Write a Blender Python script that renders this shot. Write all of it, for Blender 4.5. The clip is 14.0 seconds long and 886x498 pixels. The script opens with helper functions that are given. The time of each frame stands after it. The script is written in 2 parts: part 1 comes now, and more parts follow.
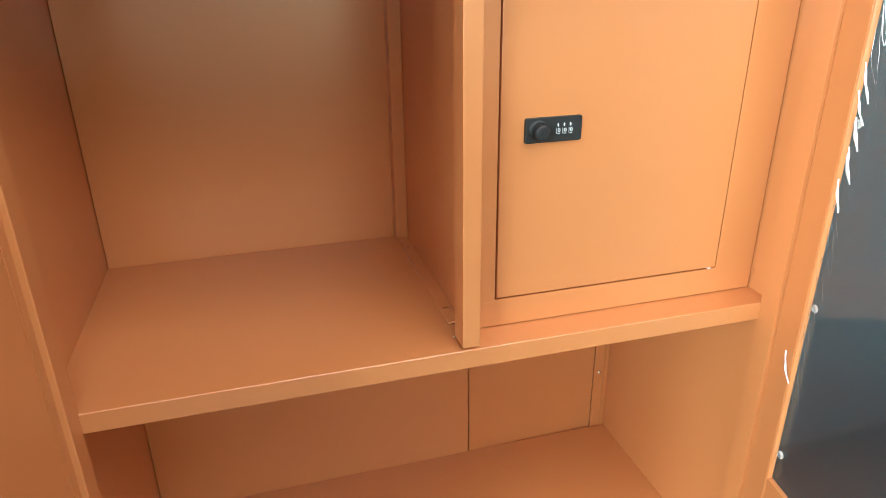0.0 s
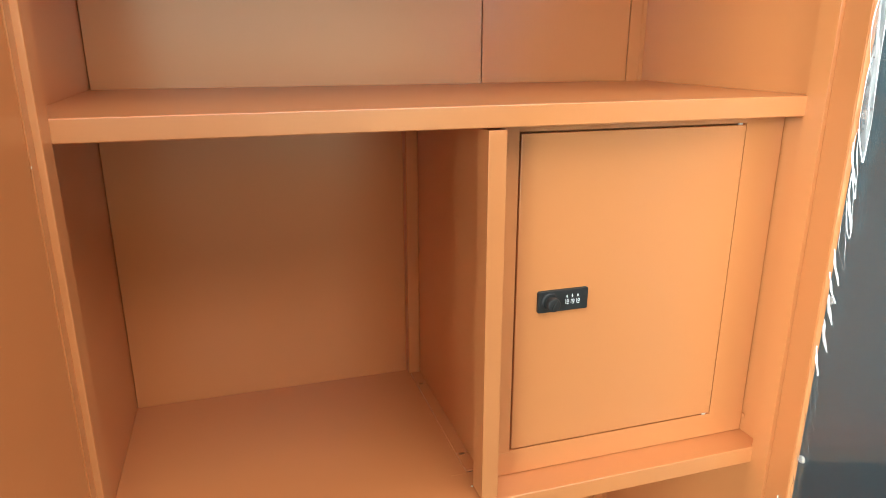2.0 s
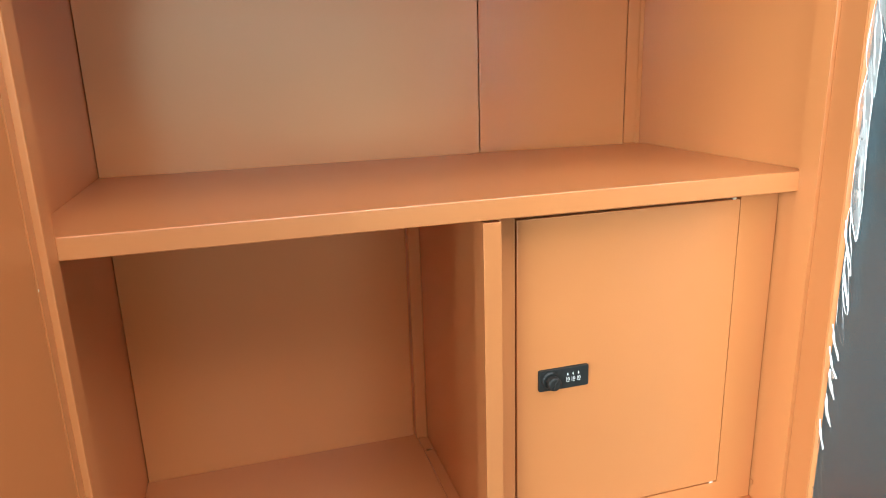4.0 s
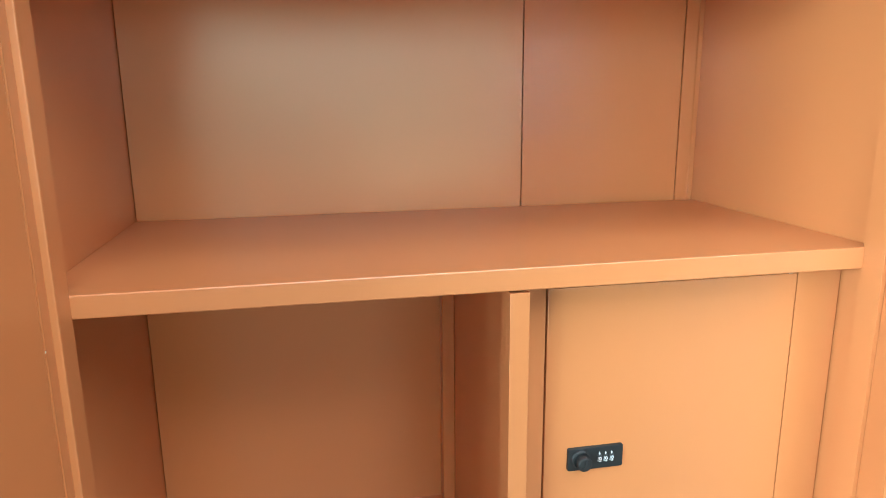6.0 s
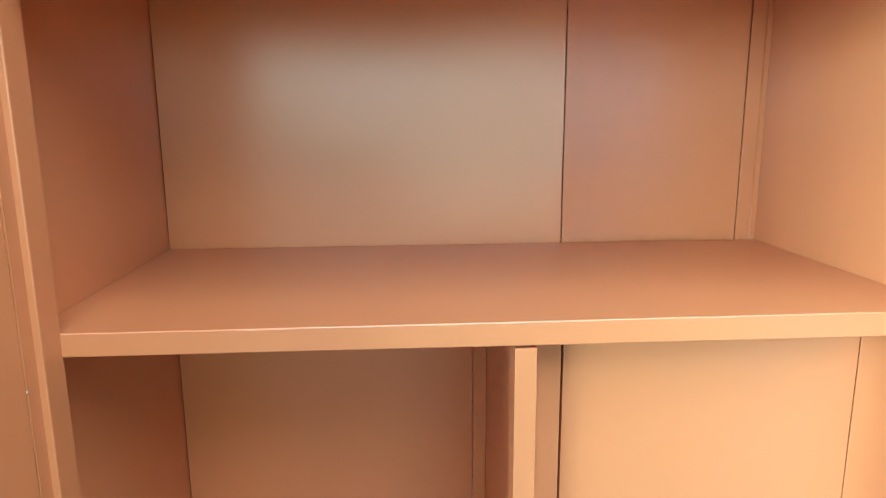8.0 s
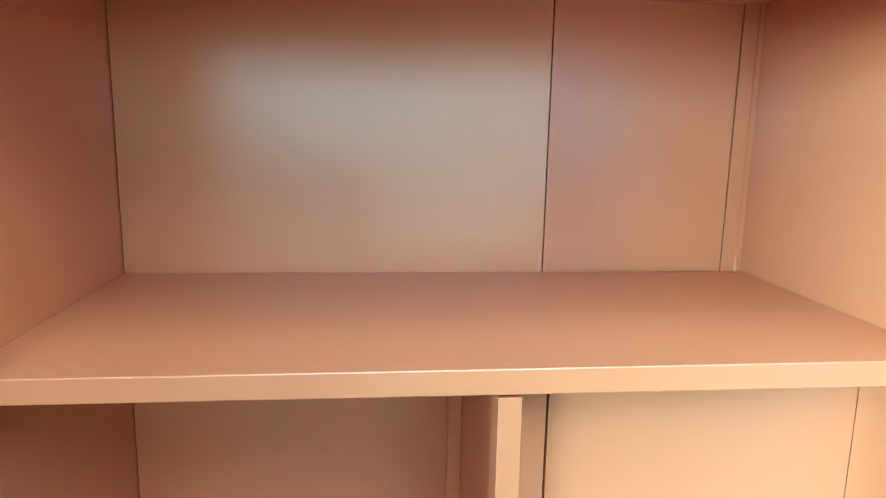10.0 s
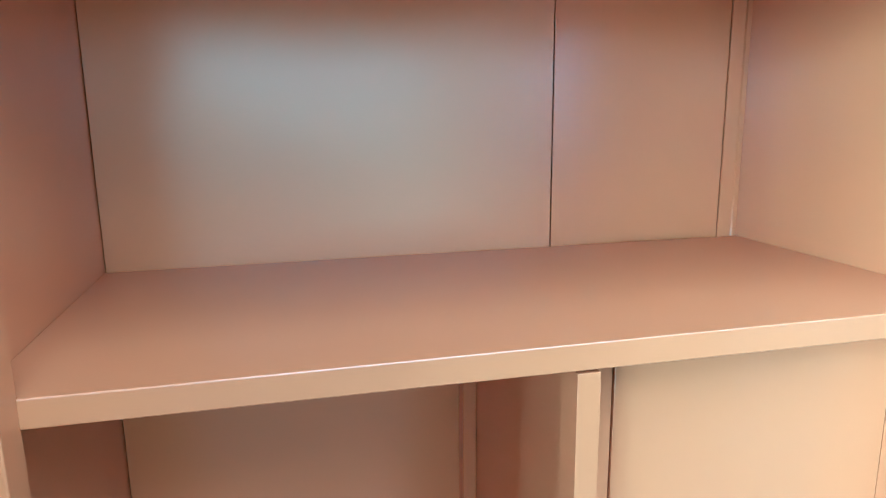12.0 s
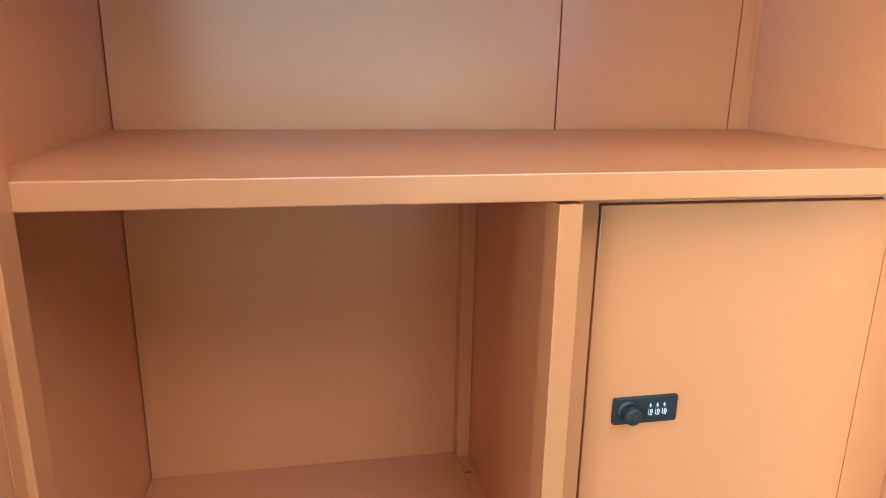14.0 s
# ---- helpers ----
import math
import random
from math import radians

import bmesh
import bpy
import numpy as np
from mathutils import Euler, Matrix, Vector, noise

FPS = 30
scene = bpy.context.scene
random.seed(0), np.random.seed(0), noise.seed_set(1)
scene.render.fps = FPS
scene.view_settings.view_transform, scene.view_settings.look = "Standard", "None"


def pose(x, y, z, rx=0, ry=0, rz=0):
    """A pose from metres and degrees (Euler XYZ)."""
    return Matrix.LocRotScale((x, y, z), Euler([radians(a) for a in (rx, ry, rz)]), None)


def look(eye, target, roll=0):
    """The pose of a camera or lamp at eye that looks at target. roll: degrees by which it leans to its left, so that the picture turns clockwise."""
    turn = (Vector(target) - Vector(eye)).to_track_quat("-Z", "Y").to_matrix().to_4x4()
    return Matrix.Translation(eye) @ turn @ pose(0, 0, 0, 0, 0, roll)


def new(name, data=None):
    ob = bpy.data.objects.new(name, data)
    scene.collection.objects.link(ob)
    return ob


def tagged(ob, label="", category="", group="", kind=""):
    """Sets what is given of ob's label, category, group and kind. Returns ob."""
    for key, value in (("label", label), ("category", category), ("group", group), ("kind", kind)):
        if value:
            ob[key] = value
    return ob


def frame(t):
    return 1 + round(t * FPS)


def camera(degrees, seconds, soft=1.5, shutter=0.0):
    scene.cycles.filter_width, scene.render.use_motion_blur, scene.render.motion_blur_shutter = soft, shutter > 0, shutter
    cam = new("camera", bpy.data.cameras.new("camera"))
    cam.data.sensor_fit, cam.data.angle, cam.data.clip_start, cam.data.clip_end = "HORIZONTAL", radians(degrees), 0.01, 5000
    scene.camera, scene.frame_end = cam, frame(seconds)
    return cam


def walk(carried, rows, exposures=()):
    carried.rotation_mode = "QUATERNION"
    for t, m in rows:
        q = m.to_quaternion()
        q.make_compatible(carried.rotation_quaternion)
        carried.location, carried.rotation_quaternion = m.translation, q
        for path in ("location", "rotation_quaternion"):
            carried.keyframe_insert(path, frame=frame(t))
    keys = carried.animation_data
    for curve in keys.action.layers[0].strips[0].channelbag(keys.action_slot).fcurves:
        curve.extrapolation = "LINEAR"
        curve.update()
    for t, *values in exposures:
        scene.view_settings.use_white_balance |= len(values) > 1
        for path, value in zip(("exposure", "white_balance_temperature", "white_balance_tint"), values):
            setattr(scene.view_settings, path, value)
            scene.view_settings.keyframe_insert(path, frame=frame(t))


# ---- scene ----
cam = camera(67.2, 14.0, soft=0.65)
PATH = [
    (0, (0.214, -0.658, 1.352), (0.713, 1.112, 0.567), -0.7),
    (0.5, (0.177, -0.669, 1.378), (0.733, 1.113, 0.659), -0.4),
    (1, (0.168, -0.679, 1.409), (0.74, 1.12, 0.748), 0.5),
    (1.5, (0.161, -0.683, 1.454), (0.72, 1.14, 0.851), 0.1),
    (2, (0.158, -0.682, 1.49), (0.727, 1.145, 0.906), 0.0),
    (2.5, (0.171, -0.679, 1.525), (0.723, 1.15, 0.935), -1.5),
    (3, (0.175, -0.683, 1.544), (0.707, 1.163, 0.988), -1.6),
    (3.5, (0.177, -0.682, 1.556), (0.714, 1.169, 1.021), -1.7),
    (6, (0.224, -0.645, 1.6), (0.602, 1.27, 1.165), -0.5),
    (6.5, (0.258, -0.624, 1.606), (0.506, 1.314, 1.178), 0.0),
    (7, (0.282, -0.612, 1.611), (0.451, 1.341, 1.211), -0.5),
    (7.5, (0.305, -0.611, 1.613), (0.43, 1.346, 1.218), -0.6),
    (7.7, (0.311, -0.609, 1.619), (0.429, 1.349, 1.226), -0.4),
    (9.8, (0.331, -0.562, 1.628), (0.493, 1.395, 1.245), 1.2),
    (10, (0.314, -0.549, 1.637), (0.517, 1.408, 1.277), 1.1),
    (10.5, (0.264, -0.522, 1.647), (0.546, 1.427, 1.301), 1.1),
    (11, (0.232, -0.507, 1.635), (0.568, 1.428, 1.258), 0.7),
    (11.5, (0.208, -0.5, 1.634), (0.623, 1.42, 1.258), 0.2),
    (12, (0.189, -0.491, 1.619), (0.645, 1.415, 1.222), -0.6),
    (12.5, (0.177, -0.489, 1.598), (0.635, 1.416, 1.197), -0.5),
    (13, (0.175, -0.495, 1.575), (0.634, 1.403, 1.142), -0.3),
    (13.5, (0.181, -0.511, 1.539), (0.598, 1.387, 1.067), 0.8),
    (14, (0.218, -0.529, 1.512), (0.59, 1.365, 0.989), 1.0),
]
EXPOSURES = [(0, 0.09, 6420, 8), (1.5, 0.03, 6680, 9), (2.5, 0.03, 6780, 10), (3.7, 0.06, 6560, 9), (6, 0.18, 5880, 4), (7, 0.31, 5360, 1), (7.7, 0.33, 5100, -1),
             (9.8, 0.42, 4350, -8), (10.5, 0.47, 4000, -11), (12.5, 0.40, 3740, -14), (13, 0.37, 3740, -14), (13.3, 0.33, 3970, -12), (13.5, 0.29, 4280, -9), (14, 0.18, 5230, 3)]
walk(cam, [(t, look(eye, target, roll)) for t, eye, target, roll in PATH], EXPOSURES)

# ---- world and light ----
world = bpy.data.worlds.new("world")
scene.world = world
world.use_nodes = True
wn = world.node_tree
sky = wn.nodes.new("ShaderNodeTexSky")
sky.sky_type, sky.sun_disc = "NISHITA", False
sky.sun_elevation, sky.sun_rotation = radians(38), radians(200)
wn.nodes["Background"].inputs["Strength"].default_value = 0.1
wn.links.new(sky.outputs[0], wn.nodes["Background"].inputs[0])

# the room: x from left to right along the cabinet, y into the cabinet
RX0, RX1, RY0, RY1, RZ = -2.6, 3.2, -3.6, 0.62, 2.7
FWIN = (-0.80, 1.72, 0.85, 2.58)      # front window: x0, x1, z0, z1
LOW_X, SILL = 0.40, 1.30              # left of LOW_X its sill is higher, made up to dim the reflection
LWIN = (-3.45, -1.65, 1.40, 2.62)     # tall window in the left wall: y0, y1, z0, z1
FILL_HOLE = (-0.10, 1.90, -2.25, -0.40)    # ceiling opening made up for the overhead fill: x0, x1, y0, y1


def window_lamp(name, m, sx, sz, watts, colour):
    lamp = bpy.data.lights.new(name, "AREA")
    lamp.shape, lamp.size, lamp.size_y, lamp.energy, lamp.color = "RECTANGLE", sx, sz, watts, colour
    ob = new(name, lamp)
    ob.matrix_world = m
    return ob


# sky in the upper part of the front window, darker ground and houses in its lower part
HORIZON = 1.75
for name, x0, x1, z0, z1, watts, tone in (("front_sky_light", FWIN[0], FWIN[1], HORIZON, FWIN[3], 17.5, (0.84, 1.0, 0.80)),
                                          ("front_houses_light", FWIN[0], FWIN[1], SILL, HORIZON, 11.5, (0.93, 0.98, 0.66)),
                                          ("front_ground_light", LOW_X, FWIN[1], FWIN[2], SILL, 5, (0.93, 0.95, 0.64))):
    fx, fz = (x0 + x1) / 2, (z0 + z1) / 2
    window_lamp(name, look((fx, RY0 - 0.05, fz), (fx, 0, fz)), x1 - x0, z1 - z0, watts, tone)
# unseen overhead fill, added to brighten shelf tops, lips and the locker door
window_lamp("overhead_fill", pose((FILL_HOLE[0] + FILL_HOLE[1]) / 2, (FILL_HOLE[2] + FILL_HOLE[3]) / 2, RZ + 0.06), FILL_HOLE[1] - FILL_HOLE[0], FILL_HOLE[3] - FILL_HOLE[2], 70, (0.875, 0.92, 0.985))
ly, lz = (LWIN[0] + LWIN[1]) / 2, (LWIN[2] + LWIN[3]) / 2
window_lamp("left_window_light", look((RX0 - 0.05, ly, lz), (0, ly, lz)), LWIN[1] - LWIN[0], LWIN[3] - LWIN[2], 410, (0.735, 0.935, 1.0))


# ---- materials ----
def material(name, colour, rough=0.5, metal=0.0, grain=0.0, grain_scale=600.0, mottle=0.0, mottle_scale=4.0, spec=0.5, rough_var=0.0, wave=0.0):
    """A procedural surface: base colour with broad mottling, fine relief and uneven gloss."""
    mat = bpy.data.materials.new(name)
    mat.use_nodes = True
    nt = mat.node_tree
    b = nt.nodes["Principled BSDF"]
    b.inputs["Base Color"].default_value = (*colour, 1)
    b.inputs["Roughness"].default_value = rough
    b.inputs["Metallic"].default_value = metal
    b.inputs["Specular IOR Level"].default_value = spec
    geo = nt.nodes.new("ShaderNodeNewGeometry")
    if mottle:
        n = nt.nodes.new("ShaderNodeTexNoise")
        n.inputs["Scale"].default_value, n.inputs["Detail"].default_value = mottle_scale, 5
        nt.links.new(geo.outputs["Position"], n.inputs["Vector"])
        r = nt.nodes.new("ShaderNodeMapRange")
        r.inputs[1].default_value, r.inputs[2].default_value = 0.3, 0.7
        r.inputs[3].default_value, r.inputs[4].default_value = 1 - mottle, 1 + mottle
        nt.links.new(n.outputs["Fac"], r.inputs[0])
        mx = nt.nodes.new("ShaderNodeVectorMath")
        mx.operation = "SCALE"
        mx.inputs[0].default_value = colour
        nt.links.new(r.outputs[0], mx.inputs["Scale"])
        nt.links.new(mx.outputs[0], b.inputs["Base Color"])
    if rough_var:
        n2 = nt.nodes.new("ShaderNodeTexNoise")
        n2.inputs["Scale"].default_value, n2.inputs["Detail"].default_value = 9, 4
        nt.links.new(geo.outputs["Position"], n2.inputs["Vector"])
        r2 = nt.nodes.new("ShaderNodeMapRange")
        r2.inputs[3].default_value, r2.inputs[4].default_value = rough - rough_var, rough + rough_var
        nt.links.new(n2.outputs["Fac"], r2.inputs[0])
        nt.links.new(r2.outputs[0], b.inputs["Roughness"])
    if grain:
        n3 = nt.nodes.new("ShaderNodeTexNoise")
        n3.inputs["Scale"].default_value, n3.inputs["Detail"].default_value = grain_scale, 2
        nt.links.new(geo.outputs["Position"], n3.inputs["Vector"])
        bp = nt.nodes.new("ShaderNodeBump")
        bp.inputs["Strength"].default_value, bp.inputs["Distance"].default_value = grain, 0.0006
        nt.links.new(n3.outputs["Fac"], bp.inputs["Height"])
        nt.links.new(bp.outputs[0], b.inputs["Normal"])
        if wave:
            n4 = nt.nodes.new("ShaderNodeTexNoise")
            n4.inputs["Scale"].default_value, n4.inputs["Detail"].default_value = 4.5, 1
            nt.links.new(geo.outputs["Position"], n4.inputs["Vector"])
            bw = nt.nodes.new("ShaderNodeBump")
            bw.inputs["Strength"].default_value, bw.inputs["Distance"].default_value = 1.0, wave
            nt.links.new(n4.outputs["Fac"], bw.inputs["Height"])
            nt.links.new(bw.outputs[0], bp.inputs["Normal"])
    return mat


ORANGE = material("orange_powder_coat", (0.575, 0.206, 0.067), 0.285, grain=0.06, grain_scale=420, mottle=0.012, mottle_scale=1.5, spec=0.84, wave=0.004)
BARE = material("bare_steel_chip", (0.85, 0.8, 0.72), 0.35, metal=0.6)
STEEL = material("zinc_plated_steel", (0.78, 0.75, 0.68), 0.25, metal=1.0, grain=0.05)
BLACK = material("black_lock_plastic", (0.016, 0.017, 0.017), 0.5, grain=0.1, grain_scale=900, mottle=0.1, mottle_scale=60)
SILVER = material("silver_dial", (0.70, 0.72, 0.71), 0.4, metal=0.2, mottle=0.1, mottle_scale=300)
SCRATCH = material("scratched_paint", (0.60, 0.28, 0.12), 0.5)
# near-black stand-in for the shade in the divider flange's gaps
GAP_SHADE = material("gap_shade", (0.03, 0.03, 0.03), 0.5)
CLEAR = material("clear_rubber", (0.85, 0.86, 0.84), 0.15)
CLEAR.node_tree.nodes["Principled BSDF"].inputs["Transmission Weight"].default_value = 0.8
CLEAR.node_tree.nodes["Principled BSDF"].inputs["IOR"].default_value = 1.45
FILM = material("wrapping_film", (0.92, 0.93, 0.93), 0.12, mottle=0.05, mottle_scale=80)
FILM.node_tree.nodes["Principled BSDF"].inputs["Coat Weight"].default_value = 1.0
THINFILM = material("thin_clear_film", (0.40, 0.43, 0.44), 0.15)
THINFILM.node_tree.nodes["Principled BSDF"].inputs["Transmission Weight"].default_value = 0.7
FILMSHEET = material("clear_film_sheet", (0.86, 0.88, 0.88), 0.10, mottle=0.06, mottle_scale=60)
FILMSHEET.node_tree.nodes["Principled BSDF"].inputs["Alpha"].default_value = 0.30
GLASS = material("door_glass", (0.80, 0.93, 0.95), 0.10, spec=0.06)
GLASS.node_tree.nodes["Principled BSDF"].inputs["Transmission Weight"].default_value = 1.0
GLASS.node_tree.nodes["Principled BSDF"].inputs["IOR"].default_value = 1.45
SLATE = material("slate_wall_paint", (0.074, 0.126, 0.150), 0.6, grain=0.3, grain_scale=180, mottle=0.12, mottle_scale=1.3)
# unseen walls and ceiling, darkened to hold down bounce and reflections in the cabinet
PLASTER = material("dark_brown_wall_paint", (0.075, 0.055, 0.042), 0.7, grain=0.3, grain_scale=160, mottle=0.04, mottle_scale=1.5)
FLOOR = material("grey_floor_tile", (0.050, 0.076, 0.084), 0.5, grain=0.15, grain_scale=60, mottle=0.1, mottle_scale=3)
WHITE = material("white_window_frame", (0.8, 0.8, 0.79), 0.4, grain=0.05)


# ---- building helpers ----
def slab(bm, lo, hi, bevel=0.0, segments=2):
    """A box from corner lo to corner hi, its edges rounded by bevel."""
    g = bmesh.ops.create_cube(bm, size=1.0)
    vs = g["verts"]
    for v in vs:
        v.co = Vector([(lo[i] + hi[i]) / 2 + v.co[i] * (hi[i] - lo[i]) for i in range(3)])
    if bevel:
        es = list({e for v in vs for e in v.link_edges})
        bmesh.ops.bevel(bm, geom=es, offset=bevel, segments=segments, affect="EDGES", profile=0.5)
    return bm


def box(lo, hi, bevel=0.0, segments=2):
    return slab(bmesh.new(), lo, hi, bevel, segments)


def extrude_profile(pts, axis, a, b):
    """A folded sheet: closed outline pts in the plane across the axis, run from a to b."""
    bm = bmesh.new()
    put = {"z": lambda u, v, w: (u, v, w), "x": lambda u, v, w: (w, u, v), "y": lambda u, v, w: (u, w, v)}[axis]
    lo = [bm.verts.new(put(u, v, a)) for u, v in pts]
    hi = [bm.verts.new(put(u, v, b)) for u, v in pts]
    n = len(pts)
    for i in range(n):
        bm.faces.new((lo[i], lo[(i + 1) % n], hi[(i + 1) % n], hi[i]))
    bm.faces.new(lo[::-1])
    bm.faces.new(hi)
    bmesh.ops.recalc_face_normals(bm, faces=bm.faces)
    return bm


def arc(cx, cy, r, a0, a1, n=5):
    return [(cx + r * math.cos(radians(a0 + (a1 - a0) * i / n)), cy + r * math.sin(radians(a0 + (a1 - a0) * i / n))) for i in range(n + 1)]


def lathe(profile, sides=28):
    """Turns a profile of (radius, height) about z."""
    bm = bmesh.new()
    rings = [[bm.verts.new((r * math.cos(2 * math.pi * k / sides), r * math.sin(2 * math.pi * k / sides), h)) for k in range(sides)] for r, h in profile]
    for p, q in zip(rings, rings[1:]):
        for k in range(sides):
            bm.faces.new((p[k], p[(k + 1) % sides], q[(k + 1) % sides], q[k]))
    bm.faces.new(rings[0][::-1])
    bm.faces.new(rings[-1])
    bmesh.ops.recalc_face_normals(bm, faces=bm.faces)
    return bm


def part(name, bm, mat, parent=None, label="", smooth=0.6):
    me = bpy.data.meshes.new(name)
    bm.to_mesh(me)
    bm.free()
    me.materials.append(mat)
    if smooth:
        me.shade_smooth()
        me.set_sharp_from_angle(angle=smooth)
        # broad flat sides keep their own normal; only narrow rounded strips are shaded smooth
        for face in me.polygons:
            co = [me.vertices[v].co for v in face.vertices]
            face.use_smooth = len(co) <= 4 and min((a - b).length for a, b in zip(co, co[1:] + co[:1])) < 0.006
    ob = new(name, me)
    if parent:
        ob.parent = parent
    if label:
        ob["label"] = label
    return ob


def thing(name, label, category, group="", at=(0, 0, 0)):
    ob = new(name)
    ob.location = at
    ob.empty_display_size = 0.1
    return tagged(ob, label, category, group)


def setting(name, bm, mat, label, category):
    return tagged(part(name, bm, mat), label, category, kind="structure")


# ---- the room ----
T = 0.12
setting("floor", box((RX0 - T, RY0 - T, -0.1), (RX1 + T, RY1 + T, 0)), FLOOR, "grey tiled floor under the cabinet", "floor")
bm = bmesh.new()
for x0, x1, y0, y1 in ((RX0 - T, FILL_HOLE[0], RY0 - T, RY1 + T), (FILL_HOLE[1], RX1 + T, RY0 - T, RY1 + T), (FILL_HOLE[0], FILL_HOLE[1], RY0 - T, FILL_HOLE[2]), (FILL_HOLE[0], FILL_HOLE[1], FILL_HOLE[3], RY1 + T)):
    slab(bm, (x0, y0, RZ), (x1, y1, RZ + 0.1))
setting("ceiling", bm, PLASTER, "unseen dark brown ceiling with an opening for the overhead fill", "ceiling")
setting("wall_back", box((RX0 - T, RY1, 0), (RX1 + T, RY1 + T, RZ)), SLATE, "dark blue-grey painted wall behind the cabinet", "wall")
setting("wall_right", box((RX1, RY0, 0), (RX1 + T, RY1, RZ)), PLASTER, "unseen dark brown side wall", "wall")


# the front wall, round a wide window; its sill's step only shapes the reflection
bm = bmesh.new()
for x0, x1, z0, z1 in ((RX0 - T, FWIN[0], 0, RZ), (FWIN[1], RX1 + T, 0, RZ), (FWIN[0], FWIN[1], FWIN[3], RZ), (FWIN[0], FWIN[1], 0, FWIN[2]), (FWIN[0], LOW_X, FWIN[2], SILL)):
    slab(bm, (x0, RY0 - T, z0), (x1, RY0, z1))
setting("wall_front", bm, PLASTER, "unseen dark brown wall with a wide window", "wall")
bm = bmesh.new()
for y0, y1, z0, z1 in ((RY0, LWIN[0], 0, RZ), (LWIN[1], RY1, 0, RZ), (LWIN[0], LWIN[1], 0, LWIN[2]), (LWIN[0], LWIN[1], LWIN[3], RZ)):
    slab(bm, (RX0 - T, y0, z0), (RX0, y1, z1))
setting("wall_left", bm, PLASTER, "unseen dark brown side wall with a tall window", "wall")


def window_unit(name, along_x, fixed, hole, label, low=None):
    """A frame round the opening with one mullion; low: where the sill steps down from a height."""
    win = tagged(thing(name, label, "window"), kind="structure")
    h0, h1, z0, z1 = hole
    w = 0.05
    mid, zl = (low[0], low[1]) if low else ((h0 + h1) / 2, z0)
    bars = [(h0, h0 + w, zl, z1, "window_stile"), (h1 - w, h1, z0, z1, "window_stile"), (h0 + w, h1 - w, z1 - w, z1, "window_rail")]
    bars += [(h0 + w, mid - 0.02, zl, zl + w, "window_rail"), (mid + 0.02, h1 - w, z0, z0 + w, "window_rail"), (mid - 0.02, mid + 0.02, z0, z1 - w, "window_mullion")]
    for p0, p1, q0, q1, nm in bars:
        lo, hi = ((p0, fixed - 0.03, q0), (p1, fixed + 0.03, q1)) if along_x else ((fixed - 0.03, p0, q0), (fixed + 0.03, p1, q1))
        part(nm, box(lo, hi, 0.004), WHITE, win)


window_unit("window_1", True, RY0 + 0.002, FWIN, "wide white-framed window in the front wall", (LOW_X, SILL))
window_unit("window_2", False, RX0 + 0.002, LWIN, "tall white-framed window in the side wall")

# ---- the steel cabinet ----
XL, XR = -0.032, 0.866          # inner faces of the side sheets
YB = 0.392                       # inner face of the back
ZB, ZT = 0.09, 1.816             # bottom and top inside
Z1, Z2, Z3 = 0.428, 0.923, 1.430  # tops of the shelves
LIP = 0.026                      # height of a shelf's folded front
JF = -0.036                      # front of the jambs
cabinet = thing("steel_cabinet", "orange powder-coated steel cabinet with shelves, standing open", "cabinet")

part("side_panel", box((XL - 0.0012, -0.024, 0.0), (XL, YB + 0.012, 1.85)), ORANGE, cabinet)
part("side_panel", box((XR, -0.020, 0.0), (XR + 0.0012, YB + 0.012, 1.85)), ORANGE, cabinet)
# the back: a wide sheet and a narrow one, with an open seam between them
SEAM = 0.559
# the narrow sheet bends back from the seam, then runs flat
BENT = [(SEAM + 0.0010, YB), (0.590, YB + 0.0019), (0.630, YB + 0.0042), (0.670, YB + 0.0058), (0.720, YB + 0.0066), (0.790, YB + 0.0066), (0.8360, YB + 0.0063)]
part("back_panel", box((XL + 0.0013, YB, ZB), (SEAM - 0.0010, YB + 0.0015, ZT + 0.03)), ORANGE, cabinet)
part("back_panel", extrude_profile(BENT + [(x, y + 0.0014) for x, y in reversed(BENT)], "z", ZB, ZT + 0.03), ORANGE, cabinet)
part("back_cover", box((XL - 0.001, YB + 0.0125, 0.0), (XR + 0.001, YB + 0.0140, 1.85)), ORANGE, cabinet)
# folded corner strip at the back, down the full height
part("corner_strip", extrude_profile([(0.8365, YB + 0.0070), (0.8365, YB + 0.0022), (0.8568, YB + 0.0016), (0.8588, YB - 0.0004), (0.8657, YB - 0.0006), (0.8657, YB + 0.0070)], "z", ZB, ZT), ORANGE, cabinet)
part("top_panel", box((XL, JF + 0.002, ZT), (XR, YB + 0.010, ZT + 0.033), 0.002), ORANGE, cabinet)
part("bottom_panel", box((XL, JF + 0.002, 0.002), (XR, YB - 0.010, ZB), 0.002), ORANGE, cabinet)
# top rail over the opening
part("top_rail", box((-0.004, JF, 1.757), (0.854, JF + 0.030, ZT + 0.033), 0.003, 3), ORANGE, cabinet)


def jamb(side, yf, r, width):
    """A hollow upright at the front, its inner corner slightly rounded; side -1 left, 1 right."""
    x0 = 0.0 if side < 0 else 0.85
    xo = XL if side < 0 else XR
    d = -side
    pts = [(xo, 0.004), (x0 - d * 0.002, 0.004), (x0, 0.002)]
    cx, cy = x0 - d * r, yf + r
    pts += [(cx + d * r * math.cos(radians(a)), cy - r * math.sin(radians(a))) for a in (0, 18, 36, 54, 72, 90)]
    pts += [(x0 - d * width, yf), (x0 - d * width, yf + 0.006), (xo, yf + 0.006)]
    return extrude_profile(pts, "z", 0.0, 1.85)


part("jamb", jamb(-1, -0.031, 0.0014, 0.014), ORANGE, cabinet)
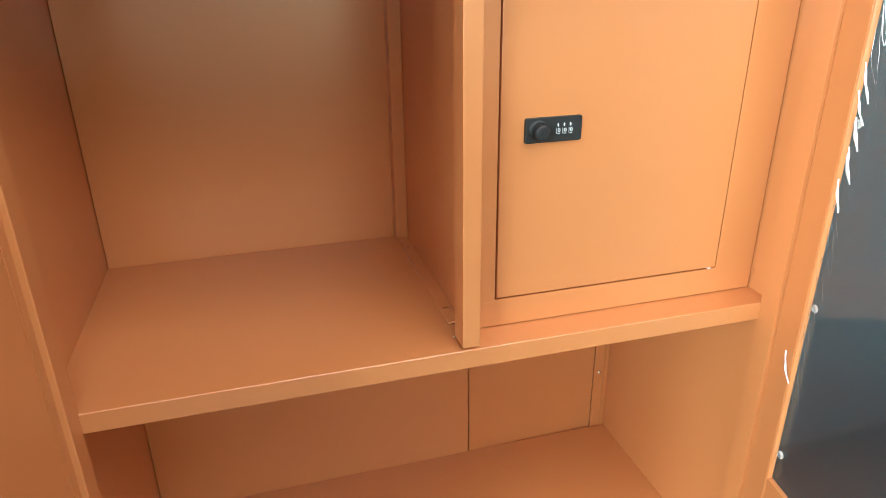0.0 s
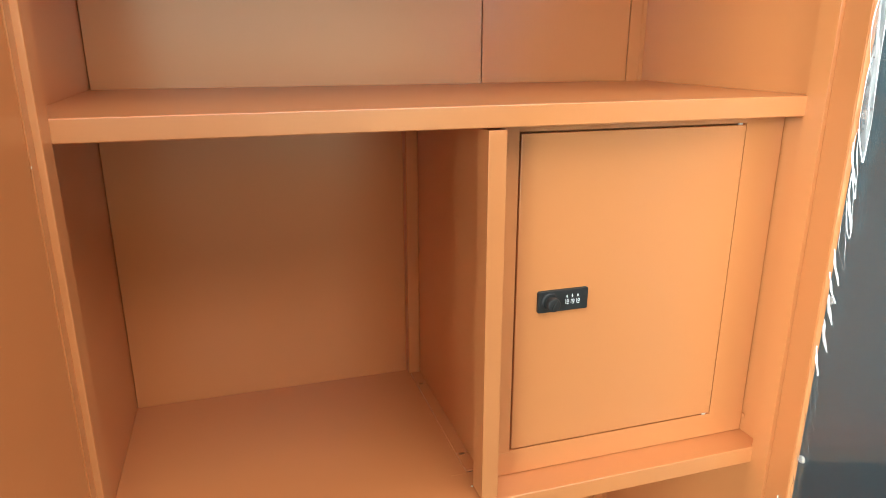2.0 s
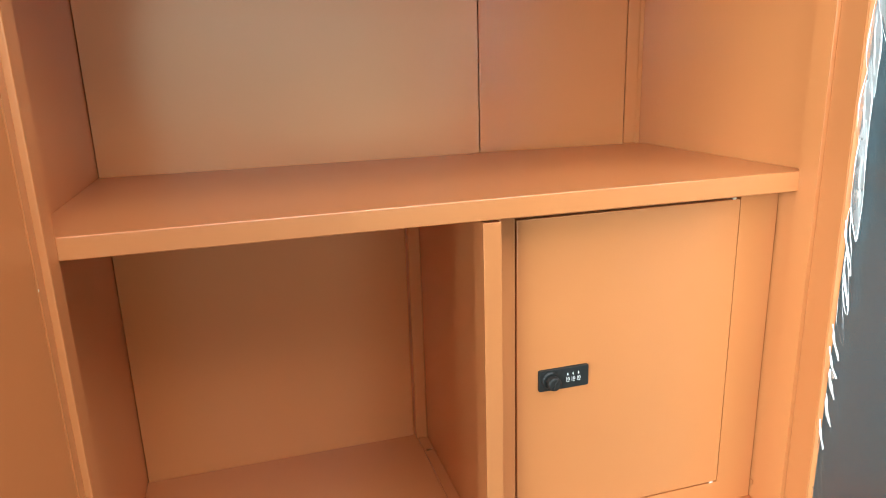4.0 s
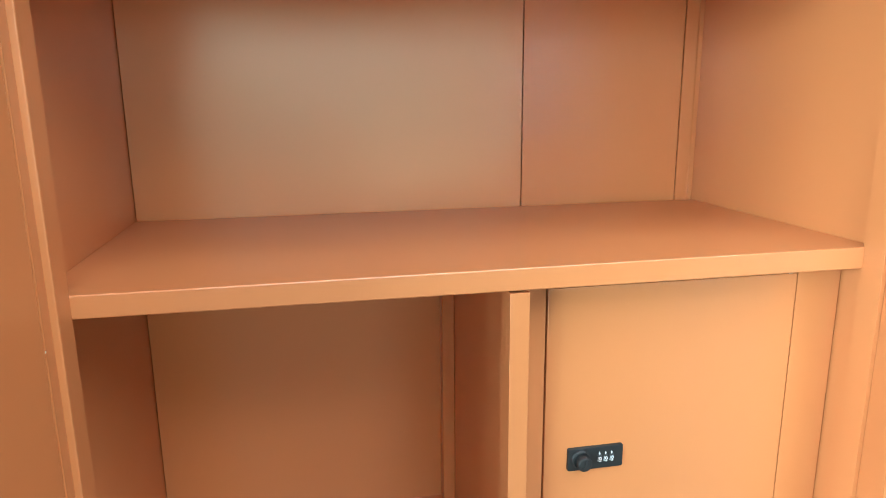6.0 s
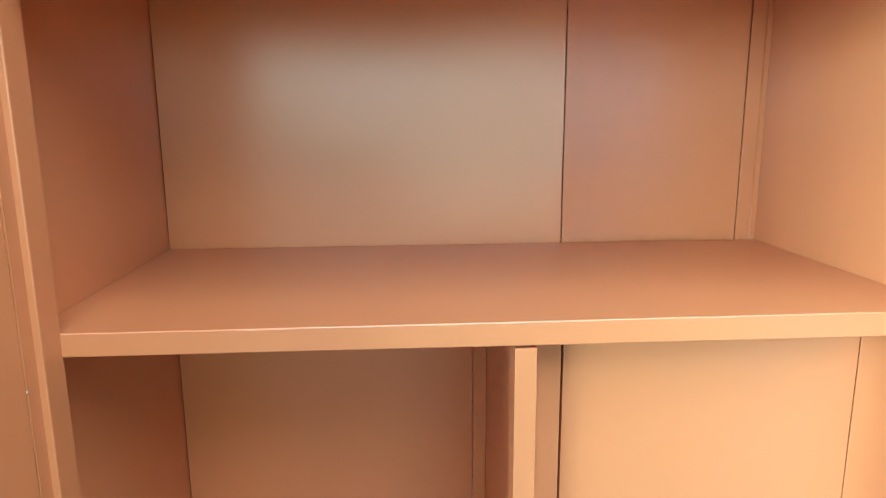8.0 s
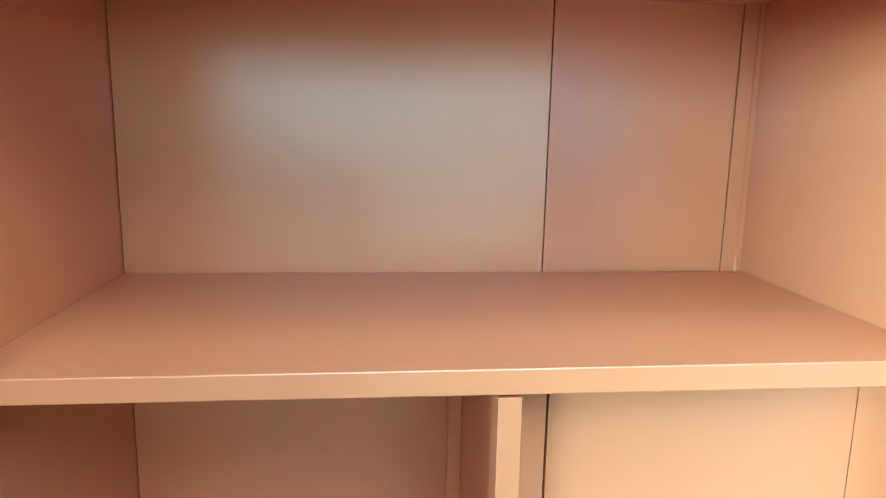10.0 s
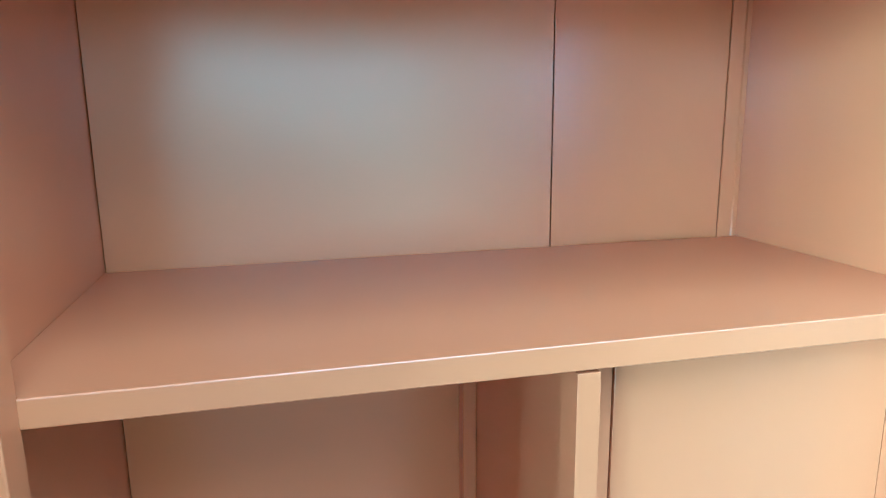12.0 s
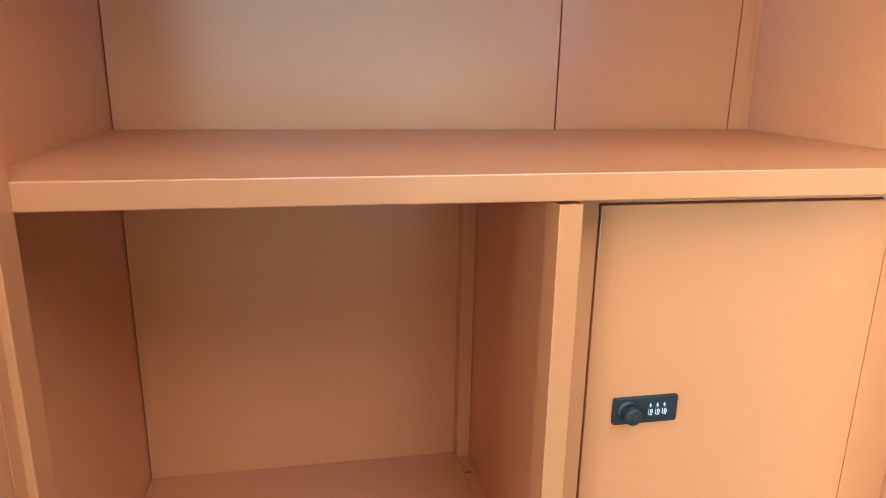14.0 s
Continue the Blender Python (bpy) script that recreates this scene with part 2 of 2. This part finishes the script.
part("jamb", jamb(1, -0.0284, 0.0003, 0.010), ORANGE, cabinet)
# hinge flange in front of the left jamb
part("hinge_flange", box((-0.0135, -0.0486, 0.004), (-0.0066, -0.0312, 1.846)), ORANGE, cabinet)


def shelf(top, sag=0.0, name="shelf"):
    """A folded steel shelf: thin top sheet, rolled front lip with an inward return; sag lowers its left front corner."""
    y1 = YB - 0.003
    r = 0.0017
    pts = [(y1, top), (r + 0.0005, top)] + arc(r, top - r, r, 90, 180, 6)
    pts += arc(0.0016, top - LIP + 0.0016, 0.0016, 180, 270, 3) + [(0.022, top - LIP), (0.022, top - LIP + 0.0012), (0.0014, top - LIP + 0.0014), (0.0014, top - 0.0026), (0.0030, top - 0.0012), (y1, top - 0.0012)]
    bm = extrude_profile(pts, "x", 0.0002, 0.8498)
    # the sheet runs out to the side walls behind the jambs
    slab(bm, (XL + 0.0006, 0.0042, top - 0.0012), (0.0002, y1, top))
    slab(bm, (0.8498, 0.0042, top - 0.0012), (XR - 0.0006, y1, top))
    for v in bm.verts:
        if v.co.z > top - 0.5 * LIP:
            v.co.z -= sag * (1 - v.co.y / YB) * (1 - v.co.x / 0.85)
    return part(name, bm, ORANGE, cabinet, smooth=0.5)


for top, sag in ((Z1, 0.0), (Z2, 0.0), (Z3, 0.0025)):
    shelf(top, sag)

# ---- the locker box between two shelves ----
locker = thing("locker_box", "orange steel locker box with a closed flush door, on the shelf", "locker", at=(0, 0, 0))
ZF0, ZF1 = Z2 + 0.0014, Z3 - LIP - 0.0006
PX0, PX1 = 0.4230, 0.4447
# front post of the divider
part("front_post", box((PX0, 0.0005, Z2 + 0.0035), (PX1, 0.034, ZF1 - 0.002), 0.0006, 2), ORANGE, locker)
part("divider_panel", box((PX1 - 0.0022, 0.035, ZF0 + 0.001), (PX1 - 0.001, YB - 0.004, ZF1)), ORANGE, locker)
# flange of the divider, lying on the shelf, with two slots
FL0, FL1 = 0.425, PX1 - 0.0024


def flange():
    """A strip of sheet with two open slots, its front end lifted off the shelf."""
    bm = bmesh.new()
    ys = [0.066, 0.078, 0.1050, 0.1110, 0.3240, 0.3300, YB - 0.023]
    for i, (a, b) in enumerate(zip(ys, ys[1:])):
        if i in (2, 4):
            slab(bm, (FL0, a, Z2 + 0.0004), (FL0 + 0.0035, b, Z2 + 0.0034))
            slab(bm, (FL0 + 0.0115, a, Z2 + 0.0004), (FL1, b, Z2 + 0.0034))
        else:
            slab(bm, (FL0, a, Z2 + 0.0004), (FL1, b, Z2 + 0.0034))
    for v in bm.verts:
        if v.co.y < 0.067:
            v.co.z += 0.0024 if v.co.x > 0.43 else 0.0012
    return bm


part("bottom_flange", flange(), ORANGE, locker)
# dark plates paint the shade inside the slots and beneath the lifted end
for ya, yb in ((0.1050, 0.1110), (0.3240, 0.3300)):
    part("slot_shade", box((FL0 + 0.0036, ya + 0.0002, Z2 + 0.0004), (FL0 + 0.0114, yb - 0.0002, Z2 + 0.0007)), GAP_SHADE, locker, "dark plate for the shade in an open slot")
part("flange_shade", box((FL0 + 0.001, 0.0672, Z2 + 0.0002), (FL1, 0.0740, Z2 + 0.0004)), GAP_SHADE, locker, "dark plate for the shade under the lifted flange end")
part("scratch", box((0.4030, 0.0655, Z2 + 0.0001), (0.4235, 0.0662, Z2 + 0.0003)), SCRATCH, cabinet, "light scratch in the paint")
part("back_flange", box((0.4219, YB - 0.022, Z2 + 0.003), (PX1 - 0.0026, YB - 0.0006, ZF1), 0.0005, 1), ORANGE, locker)
# the face frame, in one plane behind the shelf's lip
YD = 0.045
DX0, DX1, DZ0, DZ1 = 0.4812, 0.8022, 0.9635, 1.3905
bm = bmesh.new()
slab(bm, (PX1 - 0.0008, YD, ZF0), (DX0 - 0.0022, YD + 0.016, ZF1))
slab(bm, (DX1 + 0.0012, YD, ZF0), (XR - 0.0030, YD + 0.016, ZF1))
slab(bm, (DX0 - 0.0022, YD, ZF0), (DX1 + 0.0012, YD + 0.016, DZ0 - 0.0022))
slab(bm, (DX0 - 0.0022, YD, DZ1 + 0.0026), (DX1 + 0.0012, YD + 0.016, ZF1))
part("face_frame", bm, ORANGE, locker)
part("scratch", box((DX0 - 0.0200, YD - 0.0003, DZ0 - 0.0049), (DX0 - 0.0024, YD + 0.0002, DZ0 - 0.0043)), SCRATCH, locker, "thin light scratch in the paint")
part("inner_liner", box((DX0 - 0.012, YD + 0.019, DZ0 - 0.012), (DX1 + 0.012, YD + 0.021, DZ1 + 0.012)), ORANGE, locker)
leaf = part("door", box((DX0, YD - 0.0006, DZ0), (DX1, YD + 0.014, DZ1), 0.0014, 2), ORANGE, locker, "flush orange steel door with a combination lock")
for z, s in ((DZ1 + 0.0012, 1), (DZ0 - 0.0012, -1)):
    pin = lathe([(0.0016, -0.003), (0.0018, -0.0015), (0.0018, 0.0015), (0.0014, 0.003)], 12)
    bmesh.ops.transform(pin, matrix=pose(DX1 - 0.009, YD + 0.001, z, 0, 90, 0), verts=pin.verts)
    part("hinge_pin", pin, BARE, leaf, "small bare metal hinge pin")
# short catch plate at the frame's right edge
part("catch_tab", box((XR - 0.0034, YD - 0.006, 0.946), (XR - 0.0016, YD - 0.0006, 0.953), 0.0004, 1), ORANGE, locker)

# ---- the combination lock ----
lock = thing("combination_lock", "black combination lock with silver number wheels on the locker door", "lock", at=(0.5458, YD - 0.0006, 1.1750))
LW, LH = 0.0355, 0.0146


def rounded_plate(w, h, r, y0, y1, bev=0.0008):
    pts = arc(w - r, h - r, r, 0, 90, 4) + arc(-w + r, h - r, r, 90, 180, 4) + arc(-w + r, -h + r, r, 180, 270, 4) + arc(w - r, -h + r, r, 270, 360, 4)
    bm = extrude_profile(pts, "y", y1, y0)
    front = [e for e in bm.edges if all(abs(v.co.y - y0) < 1e-7 for v in e.verts)]
    bmesh.ops.bevel(bm, geom=front, offset=bev, segments=2, affect="EDGES", profile=0.5)
    bmesh.ops.recalc_face_normals(bm, faces=bm.faces)
    return bm


part("plate", rounded_plate(LW, LH, 0.0024, -0.0042, 0.0), BLACK, lock)
ring = lathe([(0.0118, 0.0), (0.0118, 0.0010), (0.0108, 0.0024), (0.0100, 0.0028), (0.0096, 0.0020)], 36)
bmesh.ops.transform(ring, matrix=pose(-0.0196, -0.0040, 0.0004, 90, 0, 0), verts=ring.verts)
part("knob_collar", ring, BLACK, lock, "raised black ring round the knob")
kb = lathe([(0.0086, 0.0), (0.0086, 0.0020), (0.0092, 0.0030), (0.0092, 0.0108), (0.0087, 0.0120), (0.0078, 0.0126), (0.0060, 0.0127)], 36)
bmesh.ops.transform(kb, matrix=pose(-0.0182, -0.0040, -0.0010, 90, 0, 0), verts=kb.verts)
knob = part("knob", kb, BLACK, lock, "round black turning knob")
grip = box((-0.0014, -0.0182, -0.0066), (0.0014, -0.0164, 0.0066), 0.0006, 2)
bmesh.ops.transform(grip, matrix=pose(-0.0182, 0, -0.0010, 0, 24, 0), verts=grip.verts)
part("grip_bar", grip, BLACK, knob)


def oval(cx, cz, rx_, rz_, w, y0, y1, a0=0, a1=360, n=18):
    """A flat band along an oval, standing proud of the wheel."""
    bm = bmesh.new()
    rows = []
    for k in range(n + 1):
        a = radians(a0 + (a1 - a0) * k / n)
        rows.append([bm.verts.new((cx + (rx_ + o) * math.cos(a), y, cz + (rz_ + o) * math.sin(a))) for o, y in ((-w, y1), (-w, y0), (w, y0), (w, y1))])
    for p, q in zip(rows, rows[1:]):
        for m in range(3):
            bm.faces.new((p[m], p[m + 1], q[m + 1], q[m]))
    bmesh.ops.recalc_face_normals(bm, faces=bm.faces)
    return bm


for i in range(3):
    cx = 0.0048 + i * 0.0078
    wh = lathe([(0.0046, -0.0030), (0.0054, -0.0024), (0.0054, 0.0024), (0.0046, 0.0030)], 24)
    bmesh.ops.transform(wh, matrix=pose(cx, -0.0008, -0.0006, 0, 90, 0), verts=wh.verts)
    w = part("number_wheel", wh, BLACK, lock, "dark number wheel with a white digit", smooth=0.3)
    part("digit", oval(cx + 0.0006, -0.0006, 0.0013, 0.0017, 0.00042, -0.00665, -0.0058), SILVER, w)
    part("digit", oval(cx + 0.0004, -0.0040, 0.0014, 0.0009, 0.0004, -0.0061, -0.0048, 180, 360, 8), SILVER, w)
    bar = box((cx - 0.0026, -0.0064, -0.0042), (cx - 0.0020, -0.0050, 0.0016), 0.0001, 1)
    part("rim_mark", bar, SILVER, w)
    tip = extrude_profile([(cx - 0.0010, 0.0052), (cx + 0.0006, 0.0028), (cx + 0.0012, 0.0056), (cx + 0.0002, 0.0078)], "y", -0.0047, -0.0040)
    part("index_mark", tip, SILVER, lock)

# ---- small hardware in the cabinet ----
def dome(name, r, h, m, mat, parent, label):
    bm = lathe([(r, 0), (r, h * 0.25), (r * 0.92, h * 0.55), (r * 0.7, h * 0.85), (r * 0.35, h)], 20)
    bmesh.ops.transform(bm, matrix=m, verts=bm.verts)
    return part(name, bm, mat, parent, label)


dome("screw", 0.0046, 0.0036, pose(0.8475, YB + 0.0020, 0.561, 90, 0, 0), STEEL, cabinet, "bright plated screw head")
dome("paint_chip", 0.0017, 0.0012, pose(0.4225, 0.036, Z2 + 0.0001), BARE, cabinet, "small bare spot in the paint")
dome("bumper", 0.0050, 0.0030, pose(0.470, JF + 0.010, 1.7568, 180, 0, 0), CLEAR, cabinet, "clear rubber door bumper")

# ---- the doors, both standing open ----
def framed_door(name, hinge, angle, side, glazed, label):
    """A door built shut along x from its hinge, then swung open. side: 1 for the right-hand door."""
    door = thing(name, label, "door")
    w, th, sw = 0.425, (0.008 if glazed else 0.018), (0.0470 if glazed else 0.0535)
    z0, z1 = 0.03, 1.84
    s = -side

    def bar(nm, a, b, c, d, bev=0.0012, back=-th, front=0.0):
        xs = sorted((s * a, s * b))
        return part(nm, box((xs[0], back, c), (xs[1], front, d), bev), ORANGE, door)

    if glazed:
        bar("stile", 0.0, sw, z0, z1)
        bar("stile", w - sw, w, z0, z1)
        bar("rail", sw + 0.0005, w - sw - 0.0005, z1 - 0.05, z1)
        bar("rail", sw + 0.0005, w - sw - 0.0005, z0, z0 + 0.05)
        bar("rail", sw + 0.0005, w - sw - 0.0005, 0.632, 0.684)
        bar("panel", sw + 0.0005, w - sw - 0.0005, z0 + 0.0505, 0.6315, 0.001)
        xs = sorted((s * 0.030, s * (w - 0.030)))
        pane = part("glass_pane", box((xs[0], -0.0125, 0.660), (xs[1], -0.0085, z1 - 0.030)), GLASS, door, "clear glass pane")
        pane.visible_shadow = False
        # thin raised bead along the stile
        bar("edge_bead", 0.0440, 0.0450, z0 + 0.06, z1 - 0.06, 0.0004, -0.002, 0.0007)
    else:
        # a broad folded sheet by the hinge, then a tall unseen pane added to pass light
        # gx is sized to keep the left window's light off the divider
        gx = 0.325
        bar("panel", 0.0, gx, z0, z1, 0.0010)
        for d0 in (0.130, 0.185):
            bar("stiffener", d0, d0 + 0.030, z0 + 0.06, z1 - 0.06, 0.0006, -0.004, 0.0006)
        bar("stile", w - 0.018, w, z0, z1)
        for c, d in ((z1 - 0.05, z1), (z0, z0 + 0.05)):
            bar("rail", gx + 0.0005, w - 0.0185, c, d)
        xs = sorted((s * (gx - 0.012), s * (w - 0.008)))
        pane = part("glass_pane", box((xs[0], -0.0235, z0 + 0.035), (xs[1], -0.0195, z1 - 0.035)), GLASS, door, "clear glass pane")
        pane.visible_shadow = False
    door.matrix_world = pose(hinge[0], hinge[1], 0, 0, 0, angle)
    return door


HR, AR = (0.8552, -0.0288), 80.0
right_door = framed_door("cabinet_door", HR, AR, 1, True, "orange steel door with a clear glass pane, standing open")
left_door = framed_door("cabinet_door", (-0.0074, -0.0500), -97.0, -1, False, "orange steel door with folded edge and an added unseen pane, standing open")
dome("paint_chip", 0.0014, 0.0006, pose(-0.0068, -0.0496, 1.392, 0, 90, 0), BARE, cabinet, "small bare spot on the hinge edge")

# clear bumpers on the open door's stile
for z in (0.729, 0.955, 1.185, 1.414, 1.644):
    bm = lathe([(0.0052, 0.0), (0.0054, 0.0012), (0.0050, 0.0026), (0.0040, 0.0034), (0.0024, 0.0034), (0.0020, 0.0024)], 20)
    bmesh.ops.transform(bm, matrix=pose(-0.0535, -0.0080, z, -90, 0, 0), verts=bm.verts)
    part("bumper", bm, CLEAR, right_door, "clear round plastic bumper")

# ---- gathered clear film hanging along the glass edge ----
film = thing("plastic_film", "gathered clear plastic film along the glass door's edge", "packaging", at=(0, 0, 0))
film.matrix_world = pose(HR[0], HR[1], 0, 0, 0, AR)


def fold(d, z, length, lean, width, filled, out=0.0):
    """One hanging fold: a long pointed loop of film, filled where it doubles into a bright pleat."""
    bm = bmesh.new()
    n = 14
    def at(k, side):
        u = k / n
        w = width * math.sin(math.pi * u) ** 0.8 * (0.7 + 0.3 * u)
        wob = 0.0011 * math.sin(5.3 * u + 91 * z) * u + 0.0006 * math.sin(13 * u + 57 * z + side)
        return Vector((-(d + lean * u) + side * w + wob, out - 0.0040 + 0.0025 * math.sin(math.pi * u) + 0.0006 * side, z - length * u))
    if filled:
        left = [bm.verts.new(at(k, -1) + Vector((0, 0.0004, 0))) for k in range(n + 1)]
        mid = [bm.verts.new(at(k, 0) + Vector((0, 0.0016, 0))) for k in range(n + 1)]
        right = [bm.verts.new(at(k, 1) + Vector((0, 0.0002, 0))) for k in range(n + 1)]
        for k in range(n):
            bm.faces.new((left[k], mid[k], mid[k + 1], left[k + 1]))
            bm.faces.new((mid[k], right[k], right[k + 1], mid[k + 1]))
        bmesh.ops.solidify(bm, geom=bm.faces[:], thickness=0.0003)
    else:
        r = 0.0007 if z > 1.3 else 0.00022
        for side in (-1, 1):
            ring0 = None
            for k in range(n + 1):
                c = at(k, side)
                q_ = r * (0.25 + 1.1 * abs(math.sin(4.6 * k / n + 1.7 * side + 37 * z)) ** 2)
                ring = [bm.verts.new(c + Vector((q_ * math.cos(a), q_ * math.sin(a), 0))) for a in (0.3, 1.87, 3.44, 5.01)]
                if ring0:
                    for q in range(4):
                        bm.faces.new((ring0[q], ring0[(q + 1) % 4], ring[(q + 1) % 4], ring[q]))
                ring0 = ring
    bmesh.ops.recalc_face_normals(bm, faces=bm.faces)
    return bm


rnd = random.Random(7)
z = 1.84
while z > 0.80:
    d = 0.0495 + rnd.uniform(-0.002, 0.004)
    if z > 1.28:
        # the upper film is looser: long loops, the topmost with the sheet still spread between their rims
        big = z > 1.47
        length = rnd.uniform(0.11, 0.15) if big else rnd.uniform(0.066, 0.098)
        lean = rnd.uniform(0.006, 0.018)
        d += 0.0055 if big else 0.0025
        width = rnd.uniform(0.0080, 0.0115) if big else rnd.uniform(0.0030, 0.0065)
        loop = part("loop", fold(d, z, length, lean, width, False), FILM, film)
        if big:
            part("film_sheet", fold(d + 0.001, z - 0.004, length * 0.95, lean, width * 0.92, True), FILMSHEET, film)
        if rnd.random() < 0.6:
            part("pleat", fold(d + rnd.uniform(-0.003, 0.003), z - 0.2 * length, length * rnd.uniform(0.4, 0.7), lean, rnd.uniform(0.0008, 0.0022), True), FILM, film)
        z -= length * rnd.uniform(0.52, 0.74)
        continue
    length = rnd.uniform(0.034, 0.054)
    lean = rnd.uniform(0.009, 0.021)
    if z > 1.10 and rnd.random() < 0.78:
        part("pleat", fold(d, z, length, lean, rnd.uniform(0.0012, 0.0036), True), FILM, film)
    else:
        part("loop", fold(d + 0.002, z + 0.006, length * 1.15, lean, rnd.uniform(0.0040, 0.0062), False), THINFILM, film)
    z -= length * rnd.uniform(0.66, 1.0)
part("pleat", fold(0.0305, 0.882, 0.039, 0.018, 0.0018, True, 0.0052), FILM, film)
scrap = part("film_scrap", box((-0.0030, -0.0560, 1.677), (0.0, -0.0552, 1.722), 0.0003, 1), FILM)
tagged(scrap, "small white film scrap on the open door", "packaging")
